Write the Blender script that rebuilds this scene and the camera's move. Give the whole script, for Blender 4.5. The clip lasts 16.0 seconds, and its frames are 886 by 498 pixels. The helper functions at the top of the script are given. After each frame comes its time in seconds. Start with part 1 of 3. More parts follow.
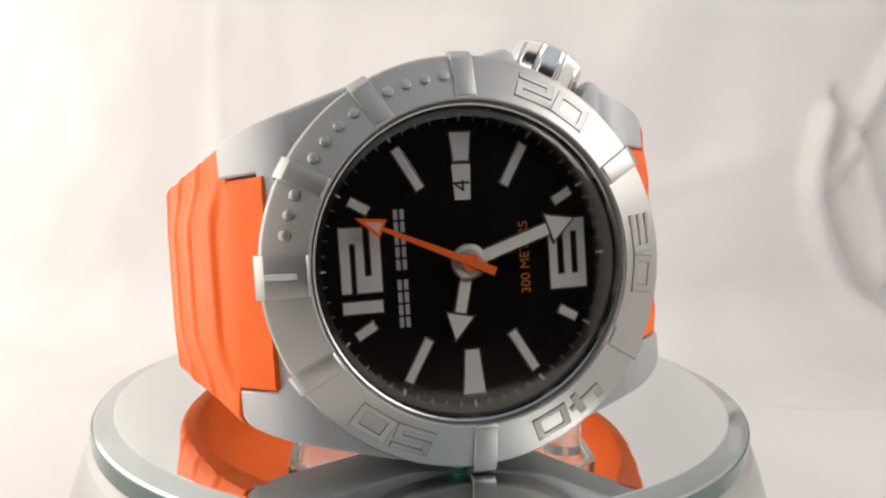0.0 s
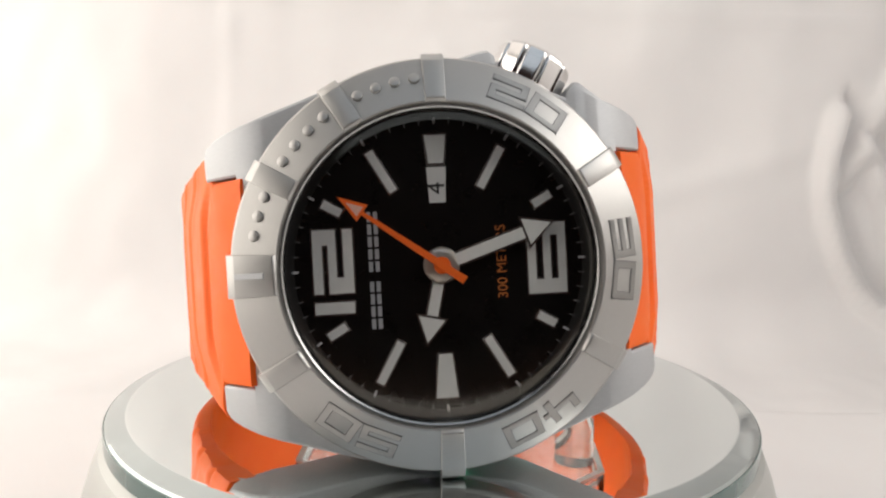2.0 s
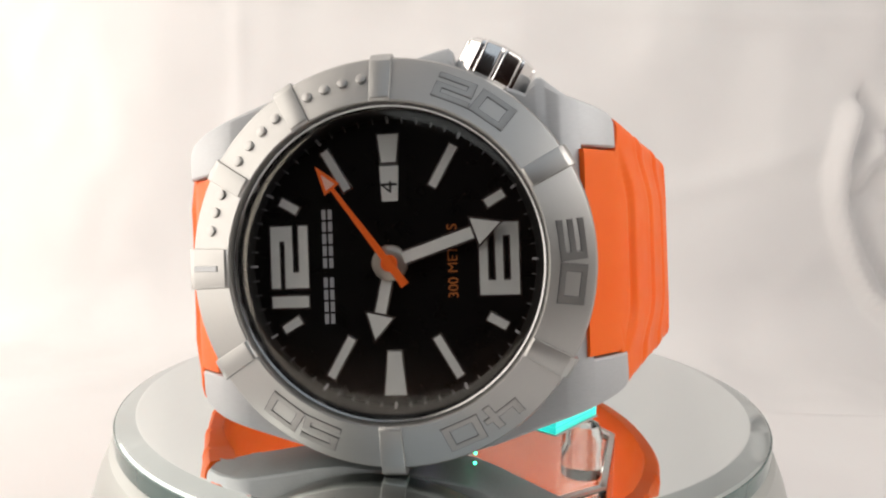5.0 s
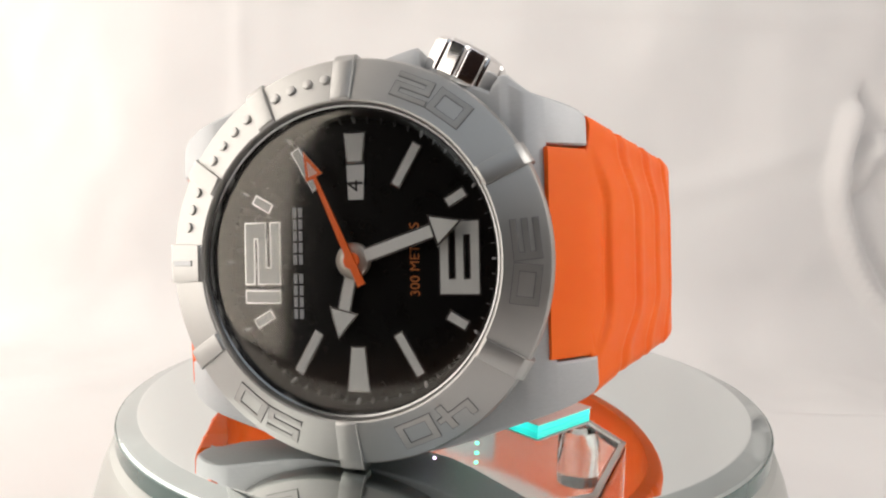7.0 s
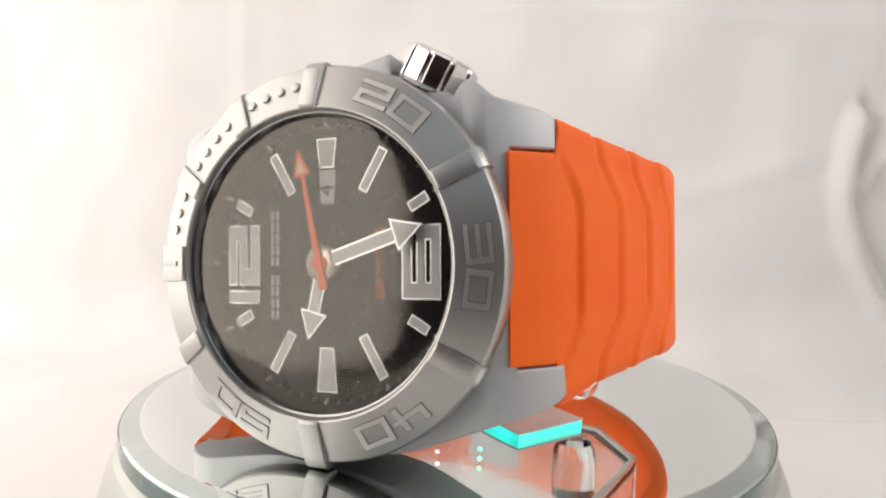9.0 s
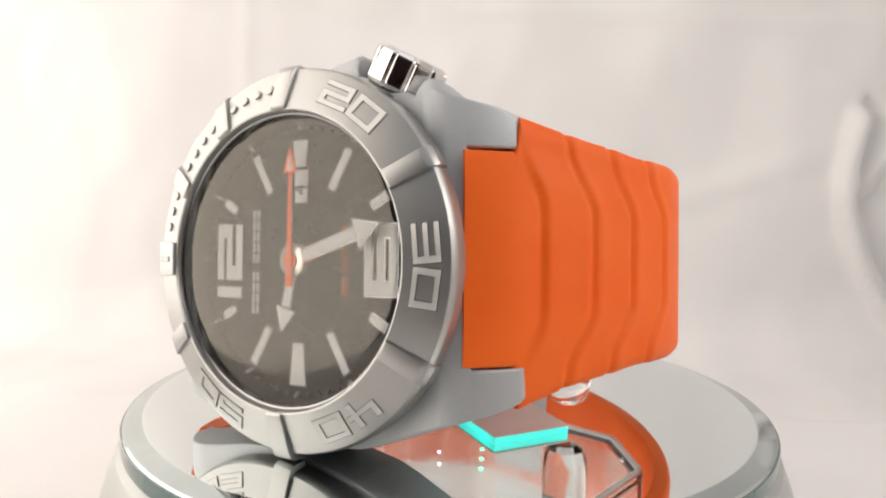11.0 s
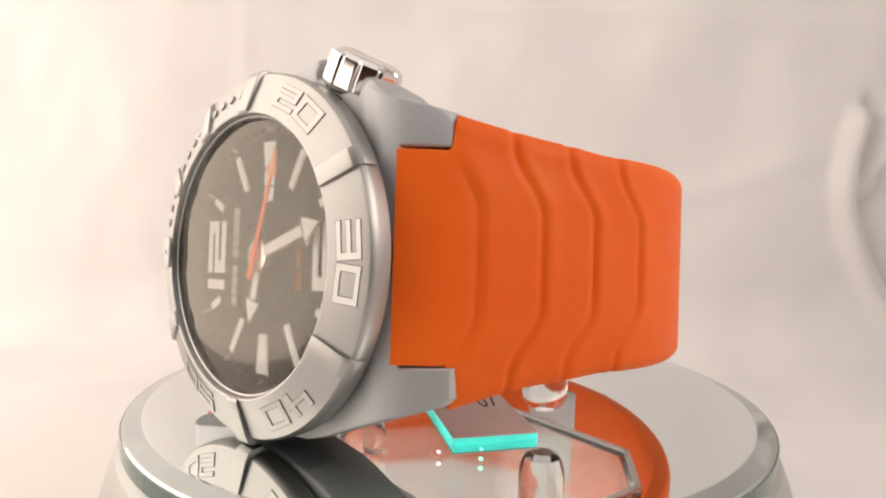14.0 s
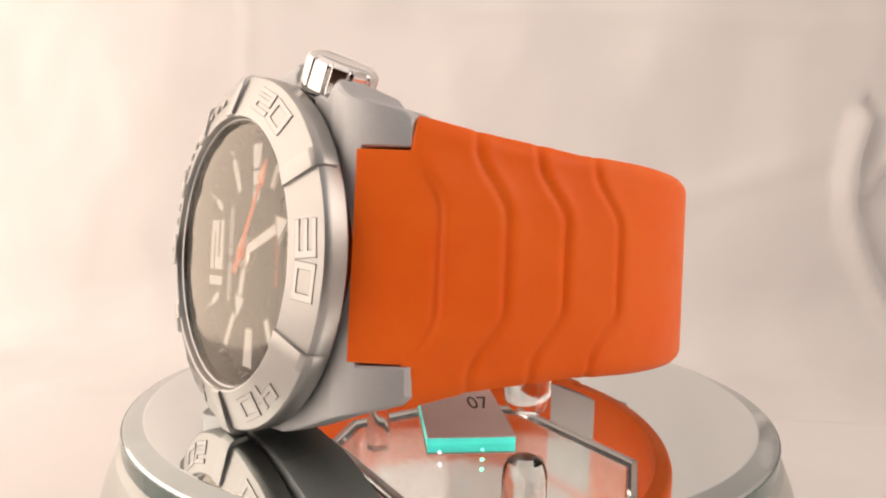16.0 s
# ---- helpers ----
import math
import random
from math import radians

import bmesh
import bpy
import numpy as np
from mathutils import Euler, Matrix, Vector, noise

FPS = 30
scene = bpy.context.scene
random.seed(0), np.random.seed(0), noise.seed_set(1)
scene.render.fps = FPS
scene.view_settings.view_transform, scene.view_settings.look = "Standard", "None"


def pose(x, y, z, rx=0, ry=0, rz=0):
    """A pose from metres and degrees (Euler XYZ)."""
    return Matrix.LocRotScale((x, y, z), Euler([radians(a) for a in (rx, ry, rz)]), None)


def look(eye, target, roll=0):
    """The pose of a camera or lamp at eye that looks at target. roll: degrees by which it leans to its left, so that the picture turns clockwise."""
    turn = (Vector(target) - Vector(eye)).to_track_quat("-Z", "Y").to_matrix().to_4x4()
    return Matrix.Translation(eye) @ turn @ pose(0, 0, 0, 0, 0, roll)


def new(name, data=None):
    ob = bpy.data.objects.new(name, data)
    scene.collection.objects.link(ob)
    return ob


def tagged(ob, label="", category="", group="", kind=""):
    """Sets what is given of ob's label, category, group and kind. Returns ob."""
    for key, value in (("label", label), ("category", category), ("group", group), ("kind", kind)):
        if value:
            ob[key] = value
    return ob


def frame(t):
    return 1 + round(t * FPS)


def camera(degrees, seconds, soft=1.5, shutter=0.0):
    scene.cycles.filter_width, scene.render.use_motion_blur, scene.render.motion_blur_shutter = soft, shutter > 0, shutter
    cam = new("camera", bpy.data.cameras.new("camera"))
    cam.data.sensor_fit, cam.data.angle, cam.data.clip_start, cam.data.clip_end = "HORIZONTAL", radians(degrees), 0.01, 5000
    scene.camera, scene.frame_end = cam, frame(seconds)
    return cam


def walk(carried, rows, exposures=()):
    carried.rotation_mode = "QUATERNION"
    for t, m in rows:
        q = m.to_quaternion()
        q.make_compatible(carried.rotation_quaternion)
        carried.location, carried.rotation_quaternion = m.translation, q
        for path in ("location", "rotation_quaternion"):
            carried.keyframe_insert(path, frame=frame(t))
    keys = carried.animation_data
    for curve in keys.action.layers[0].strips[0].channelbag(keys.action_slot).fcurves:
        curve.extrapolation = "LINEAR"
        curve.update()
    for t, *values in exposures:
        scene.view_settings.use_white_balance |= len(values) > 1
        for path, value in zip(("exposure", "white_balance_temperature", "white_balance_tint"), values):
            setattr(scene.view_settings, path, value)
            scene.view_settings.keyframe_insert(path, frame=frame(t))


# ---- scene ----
cam = camera(66.01, 16.0, soft=2.2)
walk(cam, [
    (0, pose(0, -0.11400, 0.03441, 83.924, -1.205, -1.198)),
    (0.5, pose(0, -0.11400, 0.03441, 84.085, -1.205, -1.029)),
    (1, pose(0, -0.11400, 0.03441, 84.086, -1.205, -0.788)),
    (1.5, pose(0, -0.11400, 0.03441, 84.071, -1.205, -0.594)),
    (2, pose(0, -0.11400, 0.03441, 84.202, -1.205, -0.387)),
    (2.5, pose(0, -0.11400, 0.03441, 84.071, -1.205, -0.299)),
    (3, pose(0, -0.11400, 0.03441, 84.044, -1.205, -0.175)),
    (3.5, pose(0, -0.11400, 0.03441, 84.155, -1.205, -0.007)),
    (4, pose(0, -0.11400, 0.03441, 84.226, -1.205, 0.144)),
    (6.5, pose(0, -0.11400, 0.03441, 84.125, -1.205, 0.527)),
    (7, pose(0, -0.11400, 0.03441, 84.149, -1.205, 0.469)),
    (7.5, pose(0, -0.11400, 0.03441, 84.230, -1.205, 0.484)),
    (8, pose(0, -0.11400, 0.03441, 84.302, -1.205, 0.615)),
    (8.5, pose(0, -0.11400, 0.03441, 84.478, -1.206, 0.634)),
    (9, pose(0, -0.11400, 0.03441, 84.589, -1.206, 0.722)),
    (11.5, pose(0, -0.11400, 0.03441, 84.621, -1.206, 0.891)),
    (12, pose(0, -0.11400, 0.03441, 84.713, -1.206, 0.873)),
    (12.5, pose(0, -0.11400, 0.03441, 84.603, -1.206, 0.865)),
    (13, pose(0, -0.11400, 0.03441, 84.542, -1.206, 0.931)),
    (13.5, pose(0, -0.11400, 0.03441, 84.358, -1.206, 0.854)),
    (14, pose(0, -0.11400, 0.03441, 84.597, -1.206, 0.831)),
    (14.5, pose(0, -0.11400, 0.03441, 84.643, -1.206, 0.837)),
    (15, pose(0, -0.11400, 0.03441, 84.764, -1.206, 0.861)),
    (15.5, pose(0, -0.11400, 0.03441, 84.920, -1.207, 0.843)),
    (16, pose(0, -0.11400, 0.03441, 84.655, -1.206, 0.929))],
     exposures=[(0, -0.07, 6500, 10), (9, -0.06, 6500, 10), (12.5, -0.13, 6700, 12), (16, -0.23, 7450, 19)])

# ---- world and lights ----
world = bpy.data.worlds.new("world")
scene.world = world
world.use_nodes = True
world.node_tree.nodes["Background"].inputs[0].default_value = (1.0, 0.9, 0.8, 1)
world.node_tree.nodes["Background"].inputs[1].default_value = 0.02


def area_lamp(name, eye, target, size_x, size_y, watts, colour):
    data = bpy.data.lights.new(name, "AREA")
    data.shape, data.size, data.size_y, data.energy, data.color = "RECTANGLE", size_x, size_y, watts, colour
    ob = new(name, data)
    ob.matrix_basis = look(eye, target)
    return ob


area_lamp("lamp_front", (0.06, -0.235, 0.25), (0.0, -0.02, 0.03), 0.36, 0.20, 0.15, (0.82, 0.91, 1.0))
area_lamp("lamp_top", (0.02, 0.02, 0.335), (0.02, 0.02, 0.0), 0.30, 0.20, 0.07, (0.86, 0.93, 1.0))
area_lamp("lamp_west", (-0.255, -0.06, 0.147), (0.0, -0.06, 0.147), 0.45, 0.36, 1.18, (1.0, 0.925, 0.84))
area_lamp("lamp_east", (0.253, -0.14, 0.14), (-0.03, -0.17, 0.03), 0.22, 0.24, 0.70, (1.0, 0.95, 0.90))

# ---- materials ----
MM = 0.001


class Mat:
    """A principled material with a few nodes added."""

    def __init__(self, name, colour, rough=0.5, metal=0.0, **more):
        self.m = bpy.data.materials.new(name)
        self.m.use_nodes = True
        self.nt = self.m.node_tree
        self.b = self.nt.nodes["Principled BSDF"]
        self.b.inputs["Base Color"].default_value = (*colour, 1)
        self.b.inputs["Roughness"].default_value = rough
        self.b.inputs["Metallic"].default_value = metal
        for k, v in more.items():
            self.b.inputs[k.replace("_", " ")].default_value = v
        self.co = self.nt.nodes.new("ShaderNodeTexCoord")
        self.colour = colour

    def noise(self, scale, detail=4.0, stretch=(1, 1, 1), rough=0.55):
        mp = self.nt.nodes.new("ShaderNodeMapping")
        mp.inputs["Scale"].default_value = stretch
        n = self.nt.nodes.new("ShaderNodeTexNoise")
        n.inputs["Scale"].default_value, n.inputs["Detail"].default_value, n.inputs["Roughness"].default_value = scale, detail, rough
        self.nt.links.new(self.co.outputs["Object"], mp.inputs["Vector"])
        self.nt.links.new(mp.outputs["Vector"], n.inputs["Vector"])
        return n.outputs["Fac"]

    def ramp(self, fac, lo, hi, a=0.3, b=0.7):
        r = self.nt.nodes.new("ShaderNodeMapRange")
        r.inputs["From Min"].default_value, r.inputs["From Max"].default_value = a, b
        r.inputs["To Min"].default_value, r.inputs["To Max"].default_value = lo, hi
        self.nt.links.new(fac, r.inputs["Value"])
        return r.outputs["Result"]

    def vary(self, fac, c1, c2):
        mix = self.nt.nodes.new("ShaderNodeMix")
        mix.data_type = "RGBA"
        mix.inputs["A"].default_value, mix.inputs["B"].default_value = (*c1, 1), (*c2, 1)
        self.nt.links.new(self.ramp(fac, 0, 1), mix.inputs["Factor"])
        self.nt.links.new(mix.outputs["Result"], self.b.inputs["Base Color"])
        return self

    def rough(self, fac, lo, hi):
        self.nt.links.new(self.ramp(fac, lo, hi), self.b.inputs["Roughness"])
        return self

    def bump(self, fac, strength, dist):
        n = self.nt.nodes.new("ShaderNodeBump")
        n.inputs["Strength"].default_value, n.inputs["Distance"].default_value = strength, dist
        self.nt.links.new(fac, n.inputs["Height"])
        self.nt.links.new(n.outputs["Normal"], self.b.inputs["Normal"])
        return self


def brushed(name, colour, rough, stretch):
    s = Mat(name, colour, rough, 1.0)
    n = s.noise(1400, 2, stretch)
    s.rough(n, rough - 0.03, rough + 0.04)
    s.vary(s.noise(60, 3), tuple(c * 0.96 for c in colour), colour)
    return s.m


steel = brushed("brushed_steel", (0.43, 0.425, 0.412), 0.40, (1, 1, 6))
steel_case = brushed("satin_steel", (0.54, 0.55, 0.56), 0.66, (1, 4, 1))
chrome = Mat("polished_chrome", (0.80, 0.79, 0.78), 0.06, 1.0)
chrome.rough(chrome.noise(400), 0.07, 0.16)
chrome = chrome.m
rubber = Mat("orange_rubber", (0.97, 0.145, 0.014), 0.5, 0.0, Subsurface_Weight=0.15, Subsurface_Scale=0.001, Specular_IOR_Level=0.2)
rubber.b.inputs["Subsurface Radius"].default_value = (1.0, 0.3, 0.1)
rubber.vary(rubber.noise(90, 5), (0.955, 0.138, 0.013), (0.985, 0.164, 0.018))
rubber.rough(rubber.noise(300), 0.42, 0.55).bump(rubber.noise(2600, 3), 0.12, 0.00004)
rubber = rubber.m
dial_black = Mat("black_dial_lacquer", (0.003, 0.003, 0.003), 0.3, 0.0, Specular_IOR_Level=0.12)
dial_black.rough(dial_black.noise(500), 0.25, 0.35)
dial_black = dial_black.m
ring_black = Mat("black_rehaut", (0.012, 0.012, 0.012), 0.35).m
lume = Mat("white_lume", (0.74, 0.74, 0.71), 0.6)
lume.vary(lume.noise(700), (0.68, 0.68, 0.655), (0.76, 0.76, 0.73))
lume = lume.m
# Dark grey that stands in for the shade round the bezel numerals.
outline_shade = Mat("painted_numeral_shade", (0.22, 0.22, 0.22), 0.5, 0.8).m
rim_steel = Mat("dark_polished_rim", (0.35, 0.35, 0.35), 0.25, 1.0).m
orange_paint = Mat("orange_lacquer", (0.95, 0.16, 0.02), 0.35).m
orange_print = Mat("orange_print", (0.55, 0.16, 0.03), 0.5).m
grey_print = Mat("grey_print", (0.42, 0.42, 0.44), 0.45).m
faint_print = Mat("faint_grey_print", (0.13, 0.13, 0.135), 0.5).m
salmon = Mat("salmon_lume", (0.85, 0.52, 0.42), 0.5).m
ink = Mat("black_ink", (0.01, 0.01, 0.01), 0.6).m
date_white = Mat("white_date_disc", (0.72, 0.72, 0.70), 0.6).m
mirror = Mat("silvered_mirror", (0.79, 0.83, 0.825), 0.015, 1.0)
mirror.rough(mirror.noise(60, 6), 0.008, 0.035)
mirror = mirror.m
# Mirror tone lowered so the bevel looks as if it reflects something dark.
bevel_glass = Mat("bevelled_mirror_glass", (0.52, 0.57, 0.57), 0.06, 1.0)
bevel_glass.rough(bevel_glass.noise(50, 5), 0.04, 0.10)
bevel_glass = bevel_glass.m
glass_edge = Mat("green_glass_edge", (0.10, 0.16, 0.15), 0.12, 0.3).m
plastic = Mat("silver_plastic", (0.44, 0.45, 0.43), 0.32, 0.45)
plastic.rough(plastic.noise(80), 0.3, 0.42)
plastic = plastic.m
card_paper = Mat("pink_card", (0.80, 0.62, 0.58), 0.8)
card_paper.vary(card_paper.noise(300), (0.78, 0.60, 0.56), (0.82, 0.65, 0.61))
card_paper = card_paper.m
cloth = Mat("white_cloth", (0.80, 0.79, 0.78), 0.85)
cloth.vary(cloth.noise(9, 5), (0.77, 0.755, 0.75), (0.82, 0.81, 0.80))
cloth.bump(cloth.noise(2200, 2), 0.1, 0.0001)
cloth = cloth.m
wood = Mat("dark_table_wood", (0.09, 0.045, 0.025), 0.45)
wood.vary(wood.noise(8, 6, (1, 12, 1)), (0.07, 0.033, 0.018), (0.11, 0.055, 0.03))
wood = wood.m
paint = Mat("room_paint", (0.075, 0.040, 0.033), 0.8)
paint.vary(paint.noise(3, 5), (0.060, 0.030, 0.025), (0.090, 0.050, 0.041))
paint = paint.m
# Green emission in place of LED reflections on the mirror.
glint_green = Mat("led_reflection_green", (0.1, 0.9, 0.7), 0.3, 0.0, Emission_Strength=4.5)
glint_green.b.inputs["Emission Color"].default_value = (0.08, 1.0, 0.5, 1)
glint_green = glint_green.m
plate_glow = Mat("edge_lit_acrylic", (0.1, 0.9, 0.8), 0.2, 0.0, Emission_Strength=1.5)
plate_glow.b.inputs["Emission Color"].default_value = (0.02, 0.90, 0.80, 1)
plate_glow.nt.links.new(plate_glow.ramp(plate_glow.noise(130, 2), 0.3, 1.2), plate_glow.b.inputs["Emission Strength"])
plate_glow = plate_glow.m
# Plain white that imitates light caught along the acrylic edges.
edge_shine = Mat("white_edge_shine", (0.93, 0.93, 0.91), 0.45).m
# The same for the violet column of reflections.
glint_violet = Mat("led_reflection_violet", (0.8, 0.7, 0.9), 0.3, 0.0, Emission_Strength=3.0)
glint_violet.b.inputs["Emission Color"].default_value = (0.85, 0.7, 1.0, 1)
glint_violet = glint_violet.m


def clear_material(name, tint, gloss):
    """Thin clear sheet: what lies behind shows through, with a surface reflection that grows at grazing angles."""
    m = bpy.data.materials.new(name)
    m.use_nodes = True
    nt = m.node_tree
    nt.nodes.remove(nt.nodes["Principled BSDF"])
    clear, shine, mix, fres = (nt.nodes.new(k) for k in ("ShaderNodeBsdfTransparent", "ShaderNodeBsdfGlossy", "ShaderNodeMixShader", "ShaderNodeFresnel"))
    clear.inputs["Color"].default_value = (*tint, 1)
    shine.inputs["Color"].default_value = (1, 0.94, 0.84, 1)
    shine.inputs["Roughness"].default_value = 0.10
    fres.inputs["IOR"].default_value = gloss
    nt.links.new(fres.outputs[0], mix.inputs[0])
    nt.links.new(clear.outputs[0], mix.inputs[1])
    nt.links.new(shine.outputs[0], mix.inputs[2])
    nt.links.new(mix.outputs[0], nt.nodes["Material Output"].inputs["Surface"])
    return m


crystal_glass = clear_material("mineral_crystal", (0.97, 0.97, 0.97), 1.70)
acrylic = Mat("clear_acrylic", (0.97, 0.985, 0.98), 0.08, 0.0, Transmission_Weight=1.0, IOR=1.49).m


# ---- mesh helpers ----
def part(name, bm, material, parent=None, label="", smooth=24):
    me = bpy.data.meshes.new(name)
    bmesh.ops.recalc_face_normals(bm, faces=bm.faces)
    bm.to_mesh(me)
    bm.free()
    me.materials.append(material)
    ob = new(name, me)
    if smooth:
        for f in me.polygons:
            f.use_smooth = True
        me.set_sharp_from_angle(angle=radians(smooth))
    if parent:
        ob.parent = parent
    if label:
        tagged(ob, label)
    return ob


def thing(name, label, category, group="", kind=""):
    ob = new(name)
    ob.empty_display_size = 0.01
    return tagged(ob, label, category, group, kind)


def lathe(bm, profile, n=180, closed=False):
    """Rings of (r, z) in mm round the z axis; a first or last r of 0 closes the form."""
    rings = []
    for r, z in profile:
        if r == 0:
            rings.append([bm.verts.new((0, 0, z * MM))])
        else:
            rings.append([bm.verts.new((r * MM * math.cos(2 * math.pi * k / n), r * MM * math.sin(2 * math.pi * k / n), z * MM)) for k in range(n)])
    if closed:
        rings.append(rings[0])
    for a, b in zip(rings, rings[1:]):
        for k in range(n):
            j = (k + 1) % n
            if len(a) == 1:
                bm.faces.new((a[0], b[k], b[j]))
            elif len(b) == 1:
                bm.faces.new((a[k], a[j], b[0]))
            else:
                bm.faces.new((a[k], a[j], b[j], b[k]))
    return bm


def prism(bm, outline, z0, z1, bevel=0.0, m=None):
    """An outline of (x, y) in mm raised from z0 to z1, with top edges bevelled."""
    lo = [bm.verts.new((x * MM, y * MM, z0 * MM)) for x, y in outline]
    hi = [bm.verts.new((x * MM, y * MM, z1 * MM)) for x, y in outline]
    n = len(outline)
    made = [bm.faces.new(hi), bm.faces.new(lo[::-1])]
    for k in range(n):
        made.append(bm.faces.new((lo[k], lo[(k + 1) % n], hi[(k + 1) % n], hi[k])))
    verts = lo + hi
    if bevel:
        top = [e for e in made[0].edges]
        out = bmesh.ops.bevel(bm, geom=top, offset=bevel * MM, segments=2, affect="EDGES", profile=0.5)
        verts = list({v for v in verts if v.is_valid} | set(out["verts"]))
    if m is not None:
        bmesh.ops.transform(bm, matrix=m, verts=[v for v in verts if v.is_valid])
    return bm


def box(bm, x0, x1, y0, y1, z0, z1, bevel=0.0, m=None):
    return prism(bm, [(x0, y0), (x1, y0), (x1, y1), (x0, y1)], z0, z1, bevel, m)


def clock(a, r=0.0, z=0.0):
    """A frame on the watch at a degrees clockwise from 12: its x axis runs clockwise, its y axis outward."""
    a = radians(a)
    out = Vector((-math.cos(a), math.sin(a), 0))
    along = Vector((math.sin(a), math.cos(a), 0))
    m = Matrix((along, out, Vector((0, 0, 1)))).transposed().to_4x4()
    m.translation = out * r * MM + Vector((0, 0, z * MM))
    return m


UP = clock(0)   # frame of upright writing on the dial: x to 3 o'clock, y to 12

# ---- the tent, table and room ----
FLOOR = -0.034


FOLDS = [
    ([(0.158, 0.064), (0.155, 0.050), (0.154, 0.040), (0.1545, 0.032), (0.158, 0.019), (0.164, 0.005), (0.173, -0.011), (0.181, -0.019), (0.20, -0.033)], 0.0070, 0.0036),
    ([(0.19, 0.10), (0.180, 0.077), (0.173, 0.062), (0.166, 0.046), (0.162, 0.038)], 0.0045, 0.0034),
    ([(0.172, 0.049), (0.176, 0.039), (0.1815, 0.027), (0.1855, 0.0135), (0.188, -0.003)], 0.0055, 0.0038),
]


def off_line(p, a, b):
    """How far p lies from the line a-b, and on which side."""
    ax, ay, bx, by = b[0] - a[0], b[1] - a[1], p[0] - a[0], p[1] - a[1]
    u = max(0.0, min(1.0, (ax * bx + ay * by) / (ax * ax + ay * ay)))
    return math.hypot(bx - u * ax, by - u * ay), bx * ay - by * ax


def backdrop():
    """White cloth that covers the table and rises behind in soft folds."""
    bm = bmesh.new()
    nx, ns = 240, 240
    y_front, y_back, rad, height = -0.20, 0.168, 0.03, 0.34
    l1, l2 = y_back - rad - y_front, rad * math.pi / 2
    l3 = height - FLOOR - rad
    grid = []
    for j in range(ns + 1):
        s = (l1 + l2 + l3) * j / ns
        if s < l1:
            y, z, n = y_front + s, FLOOR, Vector((0, 0, 1))
        elif s < l1 + l2:
            a = (s - l1) / rad
            y, z, n = y_back - rad + rad * math.sin(a), FLOOR + rad - rad * math.cos(a), Vector((0, -math.sin(a), math.cos(a)))
        else:
            y, z, n = y_back, FLOOR + rad + s - l1 - l2, Vector((0, -1, 0))
        row = []
        for i in range(nx + 1):
            x = -0.26 + 0.52 * i / nx
            p = Vector((x, y, z))
            amp = 1.0 if s > l1 - 0.05 else 0.15
            d = amp * (0.0045 * noise.noise(p * 11) + 0.0022 * noise.noise(Vector((p.x * 34, p.y * 20, p.z * 16)) + Vector((3, 1, 7))) + 0.0008 * noise.noise(p * 70))
            if s > l1:
                h = z
                # a rolled fold that sweeps down and out, and its neighbours
                for line, high, wide in FOLDS:
                    side = min((off_line((x - 0.004, h), a, b) for a, b in zip(line, line[1:])), key=lambda e: e[0])
                    d += high * math.exp(-(side[0] / wide) ** 2) - 0.55 * high * math.exp(-((side[0] - 2.0 * wide) / wide) ** 2) * (side[1] < 0)
                # faint slanting creases
                d += 0.0018 * math.exp(-((h - 0.030 - 0.32 * (x - 0.09)) / 0.006) ** 2) * math.exp(-((x - 0.11) / 0.04) ** 2)
                d += 0.0012 * math.exp(-((h - 0.105 + 0.03 * x) / 0.003) ** 2)
                d += 0.0005 * math.exp(-((x + 0.085) / 0.003) ** 2)
            row.append(bm.verts.new(p + n * d))
        grid.append(row)
    for a, b in zip(grid, grid[1:]):
        for i in range(nx):
            bm.faces.new((a[i], a[i + 1], b[i + 1], b[i]))
    ob = part("backdrop", bm, cloth, smooth=180)
    mod = ob.modifiers.new("thickness", "SOLIDIFY")
    mod.thickness, mod.offset = 0.0012, -1
    tagged(ob, "white cloth backdrop with soft folds and creases", "backdrop", kind="structure")


def slab(name, x0, x1, y0, y1, z0, z1, material, label, category):
    bm = bmesh.new()
    box(bm, x0 * 1000, x1 * 1000, y0 * 1000, y1 * 1000, z0 * 1000, z1 * 1000)
    return tagged(part(name, bm, material, smooth=0), label, category, kind="structure")


backdrop()
slab("wall_tent_west", -0.268, -0.262, -0.29, 0.176, FLOOR, 0.345, cloth, "white cloth side of the light tent", "wall")
slab("wall_tent_east", 0.262, 0.268, -0.29, 0.176, FLOOR, 0.345, cloth, "white cloth side of the light tent", "wall")
slab("ceiling", -0.268, 0.268, -0.15, 0.176, 0.346, 0.352, cloth, "white cloth top of the light tent", "ceiling")
slab("table_top", -0.62, 0.62, -0.80, 0.50, FLOOR - 0.035, FLOOR - 0.006, wood, "dark wooden table under the white cloth", "table")
slab("wall_south", -0.62, 0.62, -0.83, -0.80, FLOOR - 0.006, 0.62, paint, "dim reddish-brown room wall", "wall")
slab("wall_north", -0.62, 0.62, 0.50, 0.53, FLOOR - 0.006, 0.62, paint, "dim reddish-brown room wall", "wall")
slab("wall_west", -0.65, -0.62, -0.80, 0.50, FLOOR - 0.006, 0.62, paint, "dim reddish-brown room wall", "wall")
slab("wall_east", 0.62, 0.65, -0.80, 0.50, FLOOR - 0.006, 0.62, paint, "dim reddish-brown room wall", "wall")

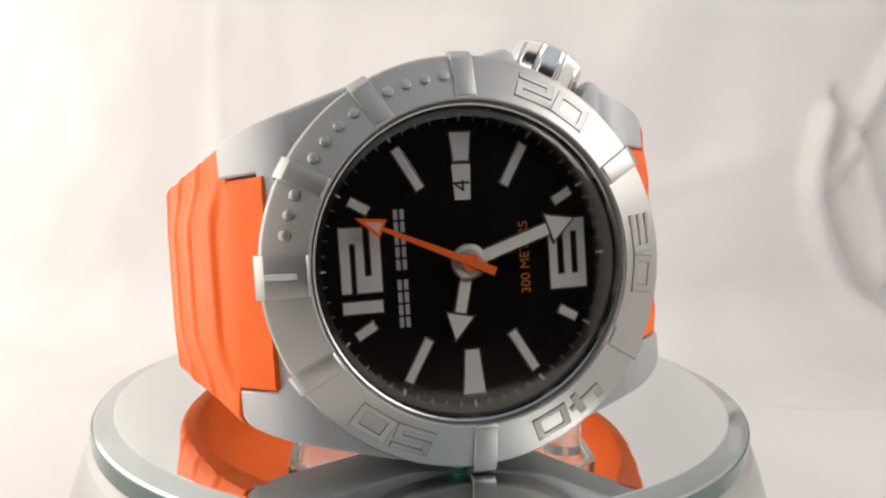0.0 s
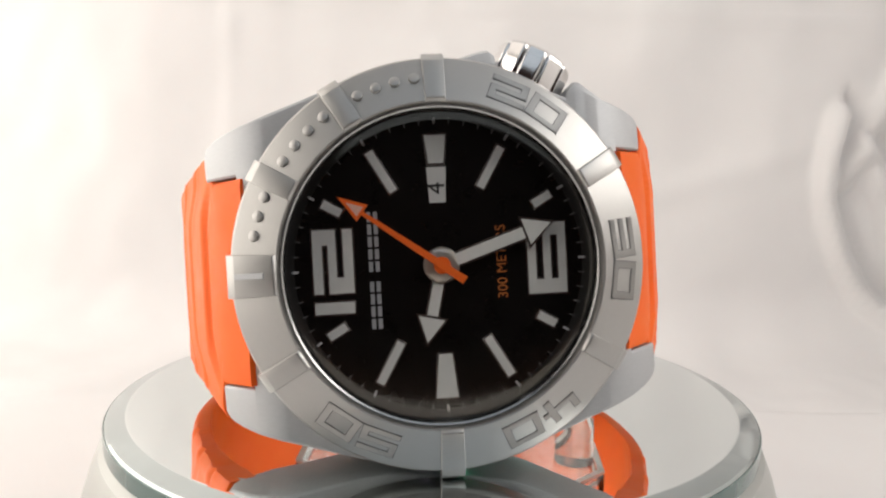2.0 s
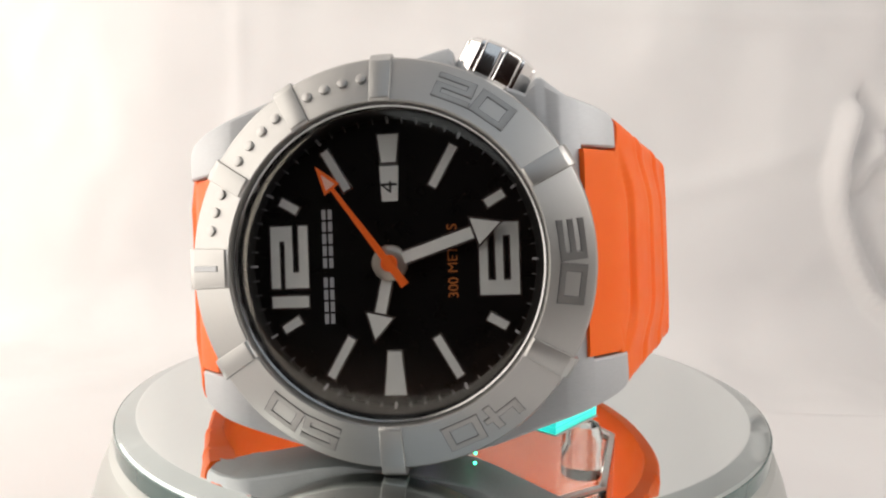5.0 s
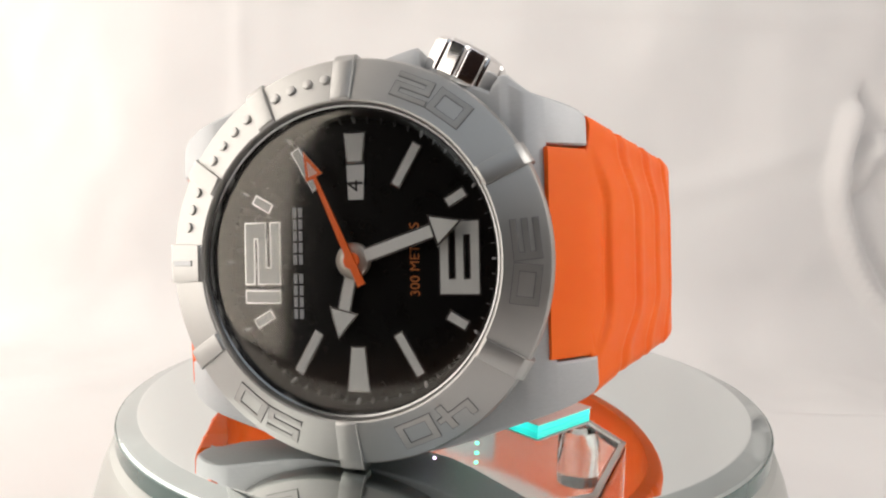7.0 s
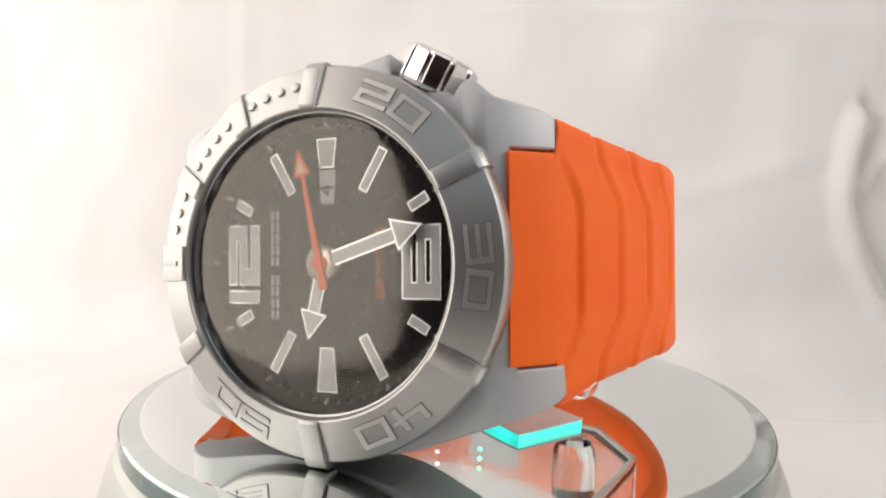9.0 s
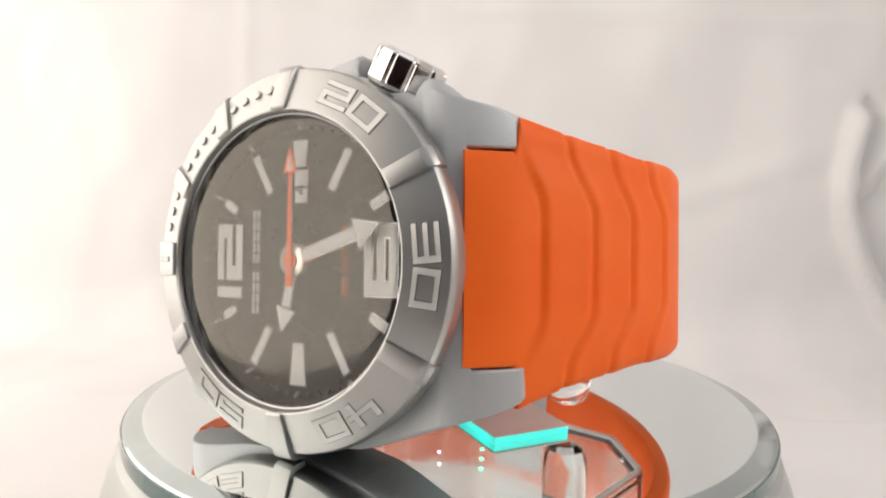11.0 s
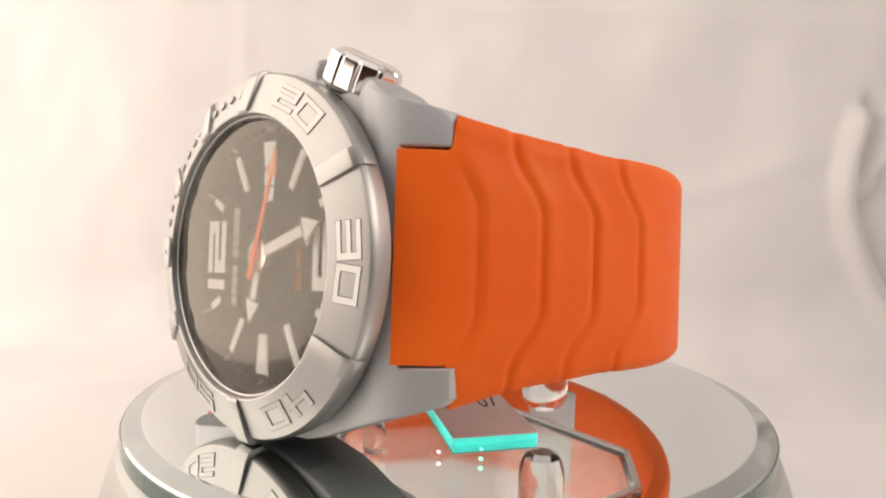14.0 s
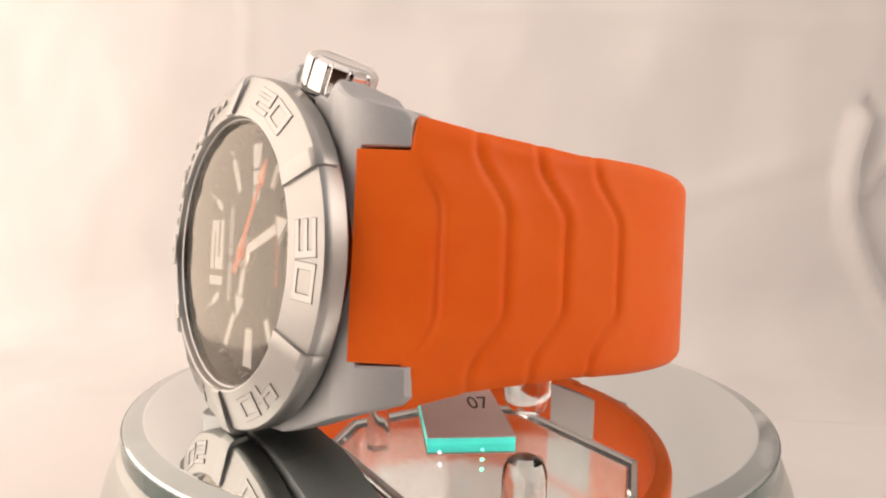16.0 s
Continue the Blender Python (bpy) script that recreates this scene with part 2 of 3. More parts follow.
# ---- the turntable ----
DISC = 50.9
turntable = thing("turntable", "round silver display turntable with a round mirror top", "turntable")
bm = lathe(bmesh.new(), [(0, -34), (58.5, -34), (59, -33.4), (58.6, -29), (55.6, -17), (53.0, -8), (51.6, -4.5), (50.4, -3.6), (0, -3.6)])
part("base", bm, plastic, turntable, "silver-white flared plastic base")
bm = lathe(bmesh.new(), [(0, 0), (47.9, 0), (48.1, -0.02)])
disc = part("mirror_disc", bm, mirror, turntable, "round mirror with a bevelled rim", smooth=4)
bm = lathe(bmesh.new(), [(48.1, -0.02), (48.3, -0.07), (50.5, -0.68), (50.75, -0.82), (50.85, -0.98)])
part("bevel", bm, bevel_glass, disc, "bevelled glass rim, toned grey-green for a dark reflection", smooth=12)
bm = lathe(bmesh.new(), [(50.75, -1.1), (50.8, -0.92), (50.9, -0.88), (51.0, -0.98), (51.0, -3.2), (50.6, -3.5), (0, -3.5)])
part("glass_edge", bm, glass_edge, disc, "dark green glass edge")
# Added glowing beads: each imitates one repeated LED reflection in the mirror.
for k, (x, y, m) in enumerate(((4.5, -27.4, glint_green), (4.3, -30.6, glint_green), (4.1, -33.6, glint_green), (-1.1, -28.7, glint_violet), (-1.0, -32.5, glint_violet))):
    bm = lathe(bmesh.new(), [(0, 0.18), (0.12, 0.15), (0.2, 0.08), (0.22, 0.02)], 16)
    o = part("led_reflection", bm, m, turntable, "glowing bead that stands for a light's reflection")
    o.location = (x * MM, y * MM, 0)

# ---- the watch ----
watch = thing("wristwatch", "steel diver's wristwatch with orange rubber strap on its side", "watch")


def bezel_z(r):
    """Height of the sloping bezel face at radius r, mm."""
    return 1.0 - max(0.0, r - 18.5) * 0.36


bm = lathe(bmesh.new(), [(18.2, -2.2), (18.2, 0.72), (18.3, 0.93), (18.5, 1.0), (18.8, bezel_z(18.8)), (23.1, bezel_z(23.1)), (23.5, -0.85), (23.75, -1.3), (23.8, -2.0), (23.65, -3.7), (23.3, -4.05), (22.2, -4.1), (19, -4.1)], 240, True)
bezel = part("bezel", bm, steel, watch, "brushed steel diving bezel with raised numerals", smooth=30)


def sloped(bm, outline, a, lift, bevel=0.12, r_mid=21.2):
    """A raised form on the bezel face at a degrees: outline in (clockwise, outward) mm round radius r_mid."""
    tilt = Matrix.Rotation(math.atan(-0.36), 4, "X")
    m = clock(a, r_mid, bezel_z(r_mid)) @ tilt
    return prism(bm, outline, -0.3, lift, bevel, m)


def grip(a, half, r_end=24.2):
    """A raised block that crosses the bezel and laps over its edge."""
    bm = bmesh.new()
    prof = [(18.3, -0.2), (18.32, 1.1), (18.7, 1.36), (23.2, -0.12), (r_end - 0.4, -0.6), (r_end, -1.3), (r_end - 0.05, -3.0), (23.4, -3.4), (20, -1.6)]
    sides = []
    for s, k in ((-1, 0.86), (1, 0.86)):
        sides.append([bm.verts.new((s * half * MM * (r / 21.5) ** 0.35, r * MM, z * MM)) for r, z in prof])
    n = len(prof)
    bm.faces.new(sides[0])
    bm.faces.new(sides[1][::-1])
    for k in range(n):
        bm.faces.new((sides[0][k], sides[0][(k + 1) % n], sides[1][(k + 1) % n], sides[1][k]))
    bmesh.ops.bevel(bm, geom=bm.edges[:], offset=0.14 * MM, segments=2, affect="EDGES", profile=0.5)
    bmesh.ops.transform(bm, matrix=clock(a), verts=bm.verts)
    return part("grip", bm, steel, bezel)


for a in (29.5, 60, 90, 151, 211, 329.5):
    grip(a, 1.22)
grip(270, 1.35, 24.6)
grip(0, 2.35)
bm = bmesh.new()
sloped(bm, [(-0.35 + 0.0, -1.7), (0.35, -1.7), (0.35, 1.9), (-0.35, 1.9)], 0, 0.62, 0.1)
part("index_bar", bm, steel_case, bezel)
for a in (12, 18, 24, 36, 42, 48, 54, 66, 72, 78, 84):
    bm = bmesh.new()
    sloped(bm, [(0.62 * math.cos(k * math.pi / 10), 0.62 * math.sin(k * math.pi / 10)) for k in range(20)], a, 0.30, 0.16, 21.2)
    part("minute_pip", bm, steel, bezel)

GLYPHS = {   # strokes in a box 4 wide and 3.3 high: x0, x1, y0, y1
    "0": [(0, 4, 2.7, 3.3), (0, 4, 0, 0.6), (0, 0.7, 0.6, 2.7), (3.3, 4, 0.6, 2.7)],
    "2": [(0, 4, 2.7, 3.3), (0, 4, 1.35, 1.95), (0, 4, 0, 0.6), (3.3, 4, 1.95, 2.7), (0, 0.7, 0.6, 1.35)],
    "3": [(0, 3.3, 2.7, 3.3), (0, 3.3, 1.35, 1.95), (0, 3.3, 0, 0.6), (3.3, 4, 0, 3.3)],
    "4": [(0, 0.7, 1.35, 3.3), (0.7, 2.6, 1.35, 1.95), (2.6, 3.3, 0, 3.3), (3.3, 4, 1.35, 1.95)],
    "5": [(0, 4, 2.7, 3.3), (0, 4, 1.35, 1.95), (0, 4, 0, 0.6), (0, 0.7, 1.95, 2.7), (3.3, 4, 0.6, 1.35)],
}



def glyph(bars):
    """A raised figure with one continuous skin: the union of its strokes, rounded along its edge."""
    xs = sorted({v for b in bars for v in b[:2]})
    ys = sorted({v for b in bars for v in b[2:]})
    bm, top = bmesh.new(), {}

    def corner(x, y):
        if (x, y) not in top:
            top[x, y] = bm.verts.new((x * MM, y * MM, 0.10 * MM))
        return top[x, y]

    for x0, x1 in zip(xs, xs[1:]):
        for y0, y1 in zip(ys, ys[1:]):
            mx, my = (x0 + x1) / 2, (y0 + y1) / 2
            if any(b[0] < mx < b[1] and b[2] < my < b[3] for b in bars):
                bm.faces.new((corner(x0, y0), corner(x1, y0), corner(x1, y1), corner(x0, y1)))
    rim = [e for e in bm.edges if len(e.link_faces) == 1]
    faces = bm.faces[:]
    low = {}
    for v in list(bm.verts):
        low[v] = bm.verts.new((v.co.x, v.co.y, -0.35 * MM))
    for e in rim:
        a, b = e.verts
        bm.faces.new((a, b, low[b], low[a]))
    bmesh.ops.inset_region(bm, faces=faces, thickness=0.10 * MM, depth=0.17 * MM, use_even_offset=True)
    bmesh.ops.delete(bm, geom=[v for v in bm.verts if not v.link_faces], context="VERTS")
    return bm


def shade_outline(bars):
    """Shade round a raised figure, put in as a dark flat under its foot."""
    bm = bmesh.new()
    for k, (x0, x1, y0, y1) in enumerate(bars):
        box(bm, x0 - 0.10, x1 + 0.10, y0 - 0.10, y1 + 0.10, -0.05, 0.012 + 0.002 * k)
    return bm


for a, text in ((120.5, "20"), (181.2, "30"), (240.3, "40"), (300.3, "50")):
    for ch, shift in zip(text, (-2.52, 2.38)):
        bars = [(x0 * 1.09 - 2.18, x1 * 1.09 - 2.18, y0 * 0.93 - 1.53, y1 * 0.93 - 1.53) for x0, x1, y0, y1 in GLYPHS[ch]]
        bm = glyph(bars)
        m = clock(a + shift / 21.0 * 57.3, 21.0, bezel_z(21.0)) @ Matrix.Rotation(math.atan(-0.36), 4, "X")
        bmesh.ops.transform(bm, matrix=m, verts=bm.verts)
        part("numeral", bm, steel, bezel, smooth=20)
        bm = shade_outline(bars)
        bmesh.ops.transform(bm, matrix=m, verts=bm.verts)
        part("numeral_shade", bm, outline_shade, bezel, "dark flat that paints the shade round a raised numeral", smooth=0)

# inner rim, rehaut and dial
DIAL = -3.3
bm = lathe(bmesh.new(), [(18.2, -0.1), (18.15, 0.2), (18.0, 0.26), (17.8, 0.12), (17.72, -0.3), (17.72, -1.0), (18.2, -1.0)], 200, True)
part("crystal_rim", bm, rim_steel, watch, "dark polished ring round the crystal")
bm = lathe(bmesh.new(), [(18.2, -1.02), (17.85, -1.02), (17.0, DIAL), (18.2, DIAL)], 200, True)
part("chapter_ring", bm, ring_black, watch, "black inner ring with minute marks")
bm = lathe(bmesh.new(), [(0, DIAL), (18.3, DIAL), (18.3, DIAL - 1), (0, DIAL - 1)], 160)
dial = part("dial", bm, dial_black, watch, "black dial with white hour markers")
bm = lathe(bmesh.new(), [(0, 0.2), (5, 0.185), (10, 0.13), (14, 0.06), (16.4, -0.02), (17.2, -0.12), (17.75, -0.3)], 160)
crystal = part("crystal", bm, crystal_glass, watch, "domed clear watch crystal", smooth=180)
crystal.visible_shadow = False


def marker(a, r0, r1, w0, w1, material=lume):
    """A framed hour marker between two radii, w0 wide inside and w1 outside."""
    e = 0.24
    bm = bmesh.new()
    prism(bm, [(-w0 / 2 - e, r0 - e), (w0 / 2 + e, r0 - e), (w1 / 2 + e, r1 + e), (-w1 / 2 - e, r1 + e)], DIAL - 0.05, DIAL + 0.22, 0.08, clock(a))
    frame_ob = part("hour_marker", bm, chrome_dark, dial)
    bm = bmesh.new()
    prism(bm, [(-w0 / 2, r0), (w0 / 2, r0), (w1 / 2, r1), (-w1 / 2, r1)], DIAL + 0.1, DIAL + 0.28, 0.04, clock(a))
    part("lume_fill", bm, material, frame_ob)


chrome_dark = Mat("marker_frame_metal", (0.62, 0.62, 0.62), 0.2, 1.0).m
hub_metal = Mat("hub_metal", (0.86, 0.78, 0.70), 0.32, 1.0).m
for a in (60, 120, 240, 300):
    marker(a, 10.2, 15.6, 1.0, 1.0)
for a in (30, 150, 210, 330):
    marker(a, 13.1, 15.5, 1.0, 1.0)
marker(90, 11.9, 15.2, 1.75, 2.5)
marker(270, 10.5, 15.7, 1.6, 2.6)
bm = prism(bmesh.new(), [(-0.95, 7.3), (0.95, 7.3), (1.15, 11.5), (-1.15, 11.5)], DIAL - 0.02, DIAL + 0.06, 0, clock(90))
part("date_window", bm, date_white, dial, "white date window", smooth=0)


def text_mesh(name, text, size, m, material, parent, depth=0.03):
    cu = bpy.data.curves.new(name, "FONT")
    cu.body, cu.size, cu.align_x, cu.align_y, cu.extrude = text, size * MM, "CENTER", "CENTER", depth * MM
    tmp = new(name + "_curve", cu)
    bpy.context.view_layer.update()
    me = bpy.data.meshes.new_from_object(tmp.evaluated_get(bpy.context.evaluated_depsgraph_get()))
    bpy.data.objects.remove(tmp)
    bpy.data.curves.remove(cu)
    me.transform(m)
    me.materials.clear()
    me.materials.append(material)
    ob = new(name, me)
    ob.parent = parent
    return ob


text_mesh("date_numeral", "4", 3.0, UP @ Matrix.Translation((9.0 * MM, 0, (DIAL + 0.09) * MM)), ink, dial)
text_mesh("depth_text", "300 METERS", 1.68, UP @ Matrix.Translation((0.0 * MM, -7.3 * MM, (DIAL + 0.04) * MM)), orange_print, dial)


def figure(bars, x0, y0, w, h):
    """A large framed figure of bars in a w x h box whose lower left corner is x0, y0 on the dial."""
    bm, e = bmesh.new(), 0.2
    for a, b, c, d in bars:
        box(bm, x0 + a * w - e, x0 + b * w + e, y0 + c * h - e, y0 + d * h + e, DIAL - 0.05, DIAL + 0.2, 0, UP)
    back = part("large_numeral", bm, chrome_dark, dial, smooth=0)
    bm = bmesh.new()
    for k, (a, b, c, d) in enumerate(bars):
        box(bm, x0 + a * w, x0 + b * w, y0 + c * h, y0 + d * h, DIAL + 0.1, DIAL + 0.26 + 0.006 * k, 0, UP)
    part("lume_fill", bm, lume, back, smooth=0)


figure([(0, 1, 0, 1)], -5.05, 10.25, 1.35, 4.55)
figure([(0, 1, 0.77, 1), (0.76, 1, 0.42, 0.77), (0, 1, 0.42, 0.62), (0, 0.25, 0.24, 0.42), (0, 1, 0, 0.24)], -2.7, 10.2, 7.45, 4.6)
figure([(0, 1, 0.79, 1), (0, 0.2, 0, 0.79), (0.2, 1, 0.40, 0.59), (0.2, 1, 0, 0.21), (0.82, 1, 0.21, 0.40)], -4.05, -15.0, 8.4, 4.6)
# the maker's mark as plain bars
bm = bmesh.new()
x = -7.1
for k in range(9):
    if k == 4:
        x += 0.9
    for y in (7.40, 8.16):
        box(bm, x, x + 1.2, y - 0.24, y + 0.24, DIAL, DIAL + 0.06, 0, UP)
    x += 1.45
part("maker_mark", bm, grey_print, dial, "grey unlettered maker's mark", smooth=0)
for k in range(60):
    bm = bmesh.new()
    big = k % 5 == 0
    m = clock(k * 6, 16.85, DIAL + 0.35) @ Matrix.Rotation(radians(55), 4, "X")
    box(bm, -0.13 if big else -0.06, 0.13 if big else 0.06, -0.4, 0.5 if big else 0.35, -0.3, 0.14, 0, m)
    part("minute_mark", bm, grey_print if big else faint_print, dial, smooth=0)

# hands of the clock are named pointers
def pointer(name, a, z, shaft, tip, w, head, start):
    """A pointer with a dark frame, pale filling and an arrow head; lengths in mm."""
    e = 0.26
    bm = bmesh.new()
    m = clock(a, 0, z)
    ring = [(2.1 * math.cos(k * math.pi / 12), 2.1 * math.sin(k * math.pi / 12)) for k in range(24)]
    prism(bm, ring, 0, 0.25, 0, m)
    prism(bm, [(-w / 2 - e, 0), (w / 2 + e, 0), (w / 2 + e, shaft), (-w / 2 - e, shaft)], 0, 0.26, 0, m)
    prism(bm, [(-head - e * 1.6, shaft - e), (head + e * 1.6, shaft - e), (0, tip + e * 2)], 0, 0.27, 0, m)
    ob = part(name, bm, chrome_dark, watch, smooth=0)
    bm = bmesh.new()
    arc = [(w / 2 * math.cos(k * math.pi / 8), start - w / 2 * math.sin(k * math.pi / 8)) for k in range(9)]
    prism(bm, [(w / 2, shaft - 0.3), *arc, (-w / 2, shaft - 0.3)], 0.2, 0.36, 0, m)
    prism(bm, [(-head, shaft), (head, shaft), (0, tip)], 0.2, 0.37, 0, m)
    part("lume_fill", bm, lume, ob, smooth=0)
    bm = lathe(bmesh.new(), [(0, 0.52), (0.7, 0.49), (1.4, 0.42), (1.9, 0.34), (2.12, 0.22), (2.12, 0.05)], 48)
    bmesh.ops.transform(bm, matrix=m, verts=bm.verts)
    part("hub_cap", bm, hub_metal, ob, "polished steel hub cap")
    return ob


pointer("hour_pointer", 283, -2.5, 6.3, 9.2, 1.25, 1.55, 1.3)
pointer("minute_pointer", 161.5, -2.0, 10.6, 13.7, 1.35, 1.6, 1.5)
bm = bmesh.new()
prism(bm, [(-0.52, -3.2), (0.52, -3.2), (0.24, 11.3), (-0.24, 11.3)], 0, 0.2, 0.04)
prism(bm, [(-1.15, 10.9), (1.15, 10.9), (0, 14.3)], 0.0, 0.22, 0.04)
prism(bm, [(1.0 * math.cos(k * math.pi / 12), 1.0 * math.sin(k * math.pi / 12)) for k in range(24)], -0.9, 0.02, 0)
second_pointer = part("second_pointer", bm, orange_paint, watch, "orange second pointer with arrow tip", smooth=0)
bm = prism(bmesh.new(), [(-0.65, 11.2), (0.65, 11.2), (0, 13.1)], 0.2, 0.25)
part("lume_tip", bm, salmon, second_pointer, smooth=0)

# case with lugs, crown and guards
LOWER = [(0, 23.3), (8, 22.9), (12, 21.9), (14.3, 21.0), (17, 20.1), (19, 19.4), (21, 18.75), (23, 18.15), (25, 17.5), (26.3, 17.0), (27.0, 16.6), (27.4, 15.9)]
UPPER = [(0, 23.6), (3.6, 24.6), (6.8, 25.6), (8.0, 25.8), (8.6, 25.2), (8.9, 22.8), (16.9, 19.2), (17.6, 20.4), (18.2, 21.1), (18.9, 21.1), (20, 20.0), (21.5, 18.7), (23, 18.15), (25, 17.5), (26.3, 17.0), (27.0, 16.6), (27.4, 15.9)]
SKEW = Matrix.Translation((0, -0.27 * MM, 0)) @ Matrix.Rotation(radians(1.75), 4, "Z")   # the case sits a little turned under the bezel


def reach(line, x):
    for (x0, y0), (x1, y1) in zip(line, line[1:]):
        if x <= x1:
            return y0 + (y1 - y0) * (x - x0) / (x1 - x0)
    return line[-1][1]


def hood(x):
    """Height of the case's curved front at x, mm."""
    return -4.4 - 0.0735 * max(0.0, abs(x) - 19.2) ** 2


def loft(name, sections, parent):
    """A closed skin over cross sections of equal count, given in mm."""
    bm = bmesh.new()
    rings = [[bm.verts.new(Vector(p) * MM) for p in sec] for sec in sections]
    n = len(rings[0])
    for a, b in zip(rings, rings[1:]):
        for k in range(n):
            bm.faces.new((a[k], a[(k + 1) % n], b[(k + 1) % n], b[k]))
    bm.faces.new(rings[0])
    bm.faces.new(rings[-1][::-1])
    bmesh.ops.transform(bm, matrix=SKEW, verts=bm.verts)
    return part(name, bm, steel_case, parent, smooth=24)


def section(x, y0, y1, base, c=0.45):
    """Chamfered cross section of the case at x between two sides; the walls lean in towards the back."""
    t = hood(x)
    lean = 0.3
    sec = []
    for y, s in ((y1, 1), (y0, -1)):
        c = 0.45 + 0.5 * max(0.0, abs(y) - reach(LOWER, abs(x)))
        mid = abs(y) > 12.6
        k = lean if mid else 0.0
        p = [(x, y - s * c, t), (x, y - s * c * 0.3, t - c * 0.3), (x, y, t - c), (x, y - s * k * 0.35, t - 5), (x, y - s * (k + 0.6), base)]
        sec += p if s > 0 else p[::-1]
    return sec


steps = [-23, -22.3, -21.6, -21, -20.4, -19.8, -19.2, -18, -16, -14, -11, -8, -5, -2, 0, 1.5, 3, 5, 6.6, 7.4, 8.0, 8.3, 8.6, 8.75, 8.9, 11, 14, 16.9, 17.1, 17.3, 17.6, 17.9, 18.2, 18.5, 18.9, 19.4, 19.8, 20.4, 21, 21.6, 22.3, 23]
bm = lathe(bmesh.new(), [(22.3, -4.0), (22.4, -4.1), (22.4, -5.4), (22.2, -5.5)], 160)
part("bezel_seat", bm, rim_steel, watch, "dark gap under the bezel")
case = loft("case", [section(x, -reach(LOWER, abs(x)), reach(UPPER if x > 0 else LOWER, abs(x)), -13.6) for x in steps], watch)
tagged(case, "satin steel case with curved shoulders")
bm = lathe(bmesh.new(), [(0, -15.2), (19, -15.2), (20, -14.6), (20.2, -13.2), (0, -13.2)], 96)
part("case_back", bm, steel_case, case)
for sx in (1, -1):
    for sy in (1, -1):
        line = UPPER if sx > 0 and sy > 0 else LOWER
        secs = []
        for x in (22.99, 23.6, 24.3, 25, 25.6, 26.1, 26.5, 26.9, 27.2, 27.4):
            far, near = reach(line, x), 12.55
            t, base = hood(x), -13.6 + (x - 23) * 0.2
            far = max(far, near + 0.9)
            sec = [(near + 0.25, t), (near, t - 0.3), (near, base), (far - 1.0, base), (far - 0.08, t - 3.5), (far, t - 0.45), (far - 0.14, t - 0.14), (far - 0.45, t)]
            secs.append([(sx * x, sy * y, z) for y, z in sec])
        loft("lug", secs, case)

crown_axis = clock(118.8, 23.4, -8.15) @ Matrix.Rotation(radians(-90), 4, "X")
bm = bmesh.new()
prof = [(0, 0.2), (3.4, 0.2), (4.3, 0.4), (4.75, 0.95), (4.8, 1.3), (4.8, 4.4), (4.7, 4.8), (4.2, 5.2), (3.7, 5.35), (3.4, 5.15), (0, 5.15)]
lathe(bm, prof, 264)
for v in bm.verts:
    r = math.hypot(v.co.x, v.co.y)
    if r > 4.15 * MM:
        a = (11 * math.atan2(v.co.y, v.co.x) / (2 * math.pi) + 0.5) % 1.0 - 0.5
        s = 1 / math.cos(2 * math.pi * a / 11) - 0.03 - 0.075 * math.exp(-((0.5 - abs(a)) / 0.075) ** 2)
        v.co.x *= s
        v.co.y *= s
bmesh.ops.transform(bm, matrix=crown_axis, verts=bm.verts)
part("crown", bm, chrome, watch, "polished fluted winding crown", smooth=35)
bm = lathe(bmesh.new(), [(0, -4), (2.9, -4), (2.9, 0.4), (0, 0.4)], 40)
bmesh.ops.transform(bm, matrix=crown_axis, verts=bm.verts)
part("crown_tube", bm, chrome_dark, watch)
# Black ring that fills the gap between crown and case.
bm = lathe(bmesh.new(), [(2.9, -1.6), (4.35, -1.6), (4.45, -1.4), (4.45, 0.05), (4.3, 0.18), (2.9, 0.18)], 64, True)
bmesh.ops.transform(bm, matrix=crown_axis, verts=bm.verts)
part("crown_ring", bm, ring_black, watch, "black ring under the crown")


# strap: outer line from the lug round to the clasp
def strap_line():
    """Outer line of one strap half in the watch's x-z plane, as evenly spaced points (x, z) in mm."""
    a, zc, b = 38.1, -38.76, 37.7
    pts = [(22.9, -4.75), (25.1, -7.0)]
    for k in range(24):
        u = 1 - k / 24
        pts.append((u * u * 27.3 + 2 * u * (1 - u) * a + (1 - u) ** 2 * a, u * u * -9.2 + 2 * u * (1 - u) * -30.3 + (1 - u) ** 2 * zc))
    for k in range(61):
        ph = math.pi / 2 * k / 60
        pts.append((a * math.cos(ph), zc - b * math.sin(ph)))
    out, acc = [], [0.0]
    for p, q in zip(pts, pts[1:]):
        acc.append(acc[-1] + math.dist(p, q))
    n = 330
    for k in range(n + 1):
        s = acc[-1] * k / n
        i = max(j for j in range(len(acc)) if acc[j] <= s + 1e-9)
        i = min(i, len(pts) - 2)
        f = (s - acc[i]) / (acc[i + 1] - acc[i])
        out.append((pts[i][0] + f * (pts[i + 1][0] - pts[i][0]), pts[i][1] + f * (pts[i + 1][1] - pts[i][1]), s))
    for _ in range(60):   # one soft bend where the strap leaves the case
        for i in range(12, 60):
            out[i] = ((out[i - 1][0] + 2 * out[i][0] + out[i + 1][0]) / 4, (out[i - 1][1] + 2 * out[i][1] + out[i + 1][1]) / 4, out[i][2])
    return out


LINE = strap_line()


def half_width(s):
    if s < 6.3:
        return 12.22
    if s < 7.0:
        return 12.35 + (16.9 - 12.35) * (s - 6.3) / 0.7
    if s < 15:
        return 16.9 - (s - 7.0) / 8 * 2.0
    if s < 28:
        return 14.9 - (s - 15) / 13 * 1.5
    return 13.4 - min(1.5, (s - 28) / 60)


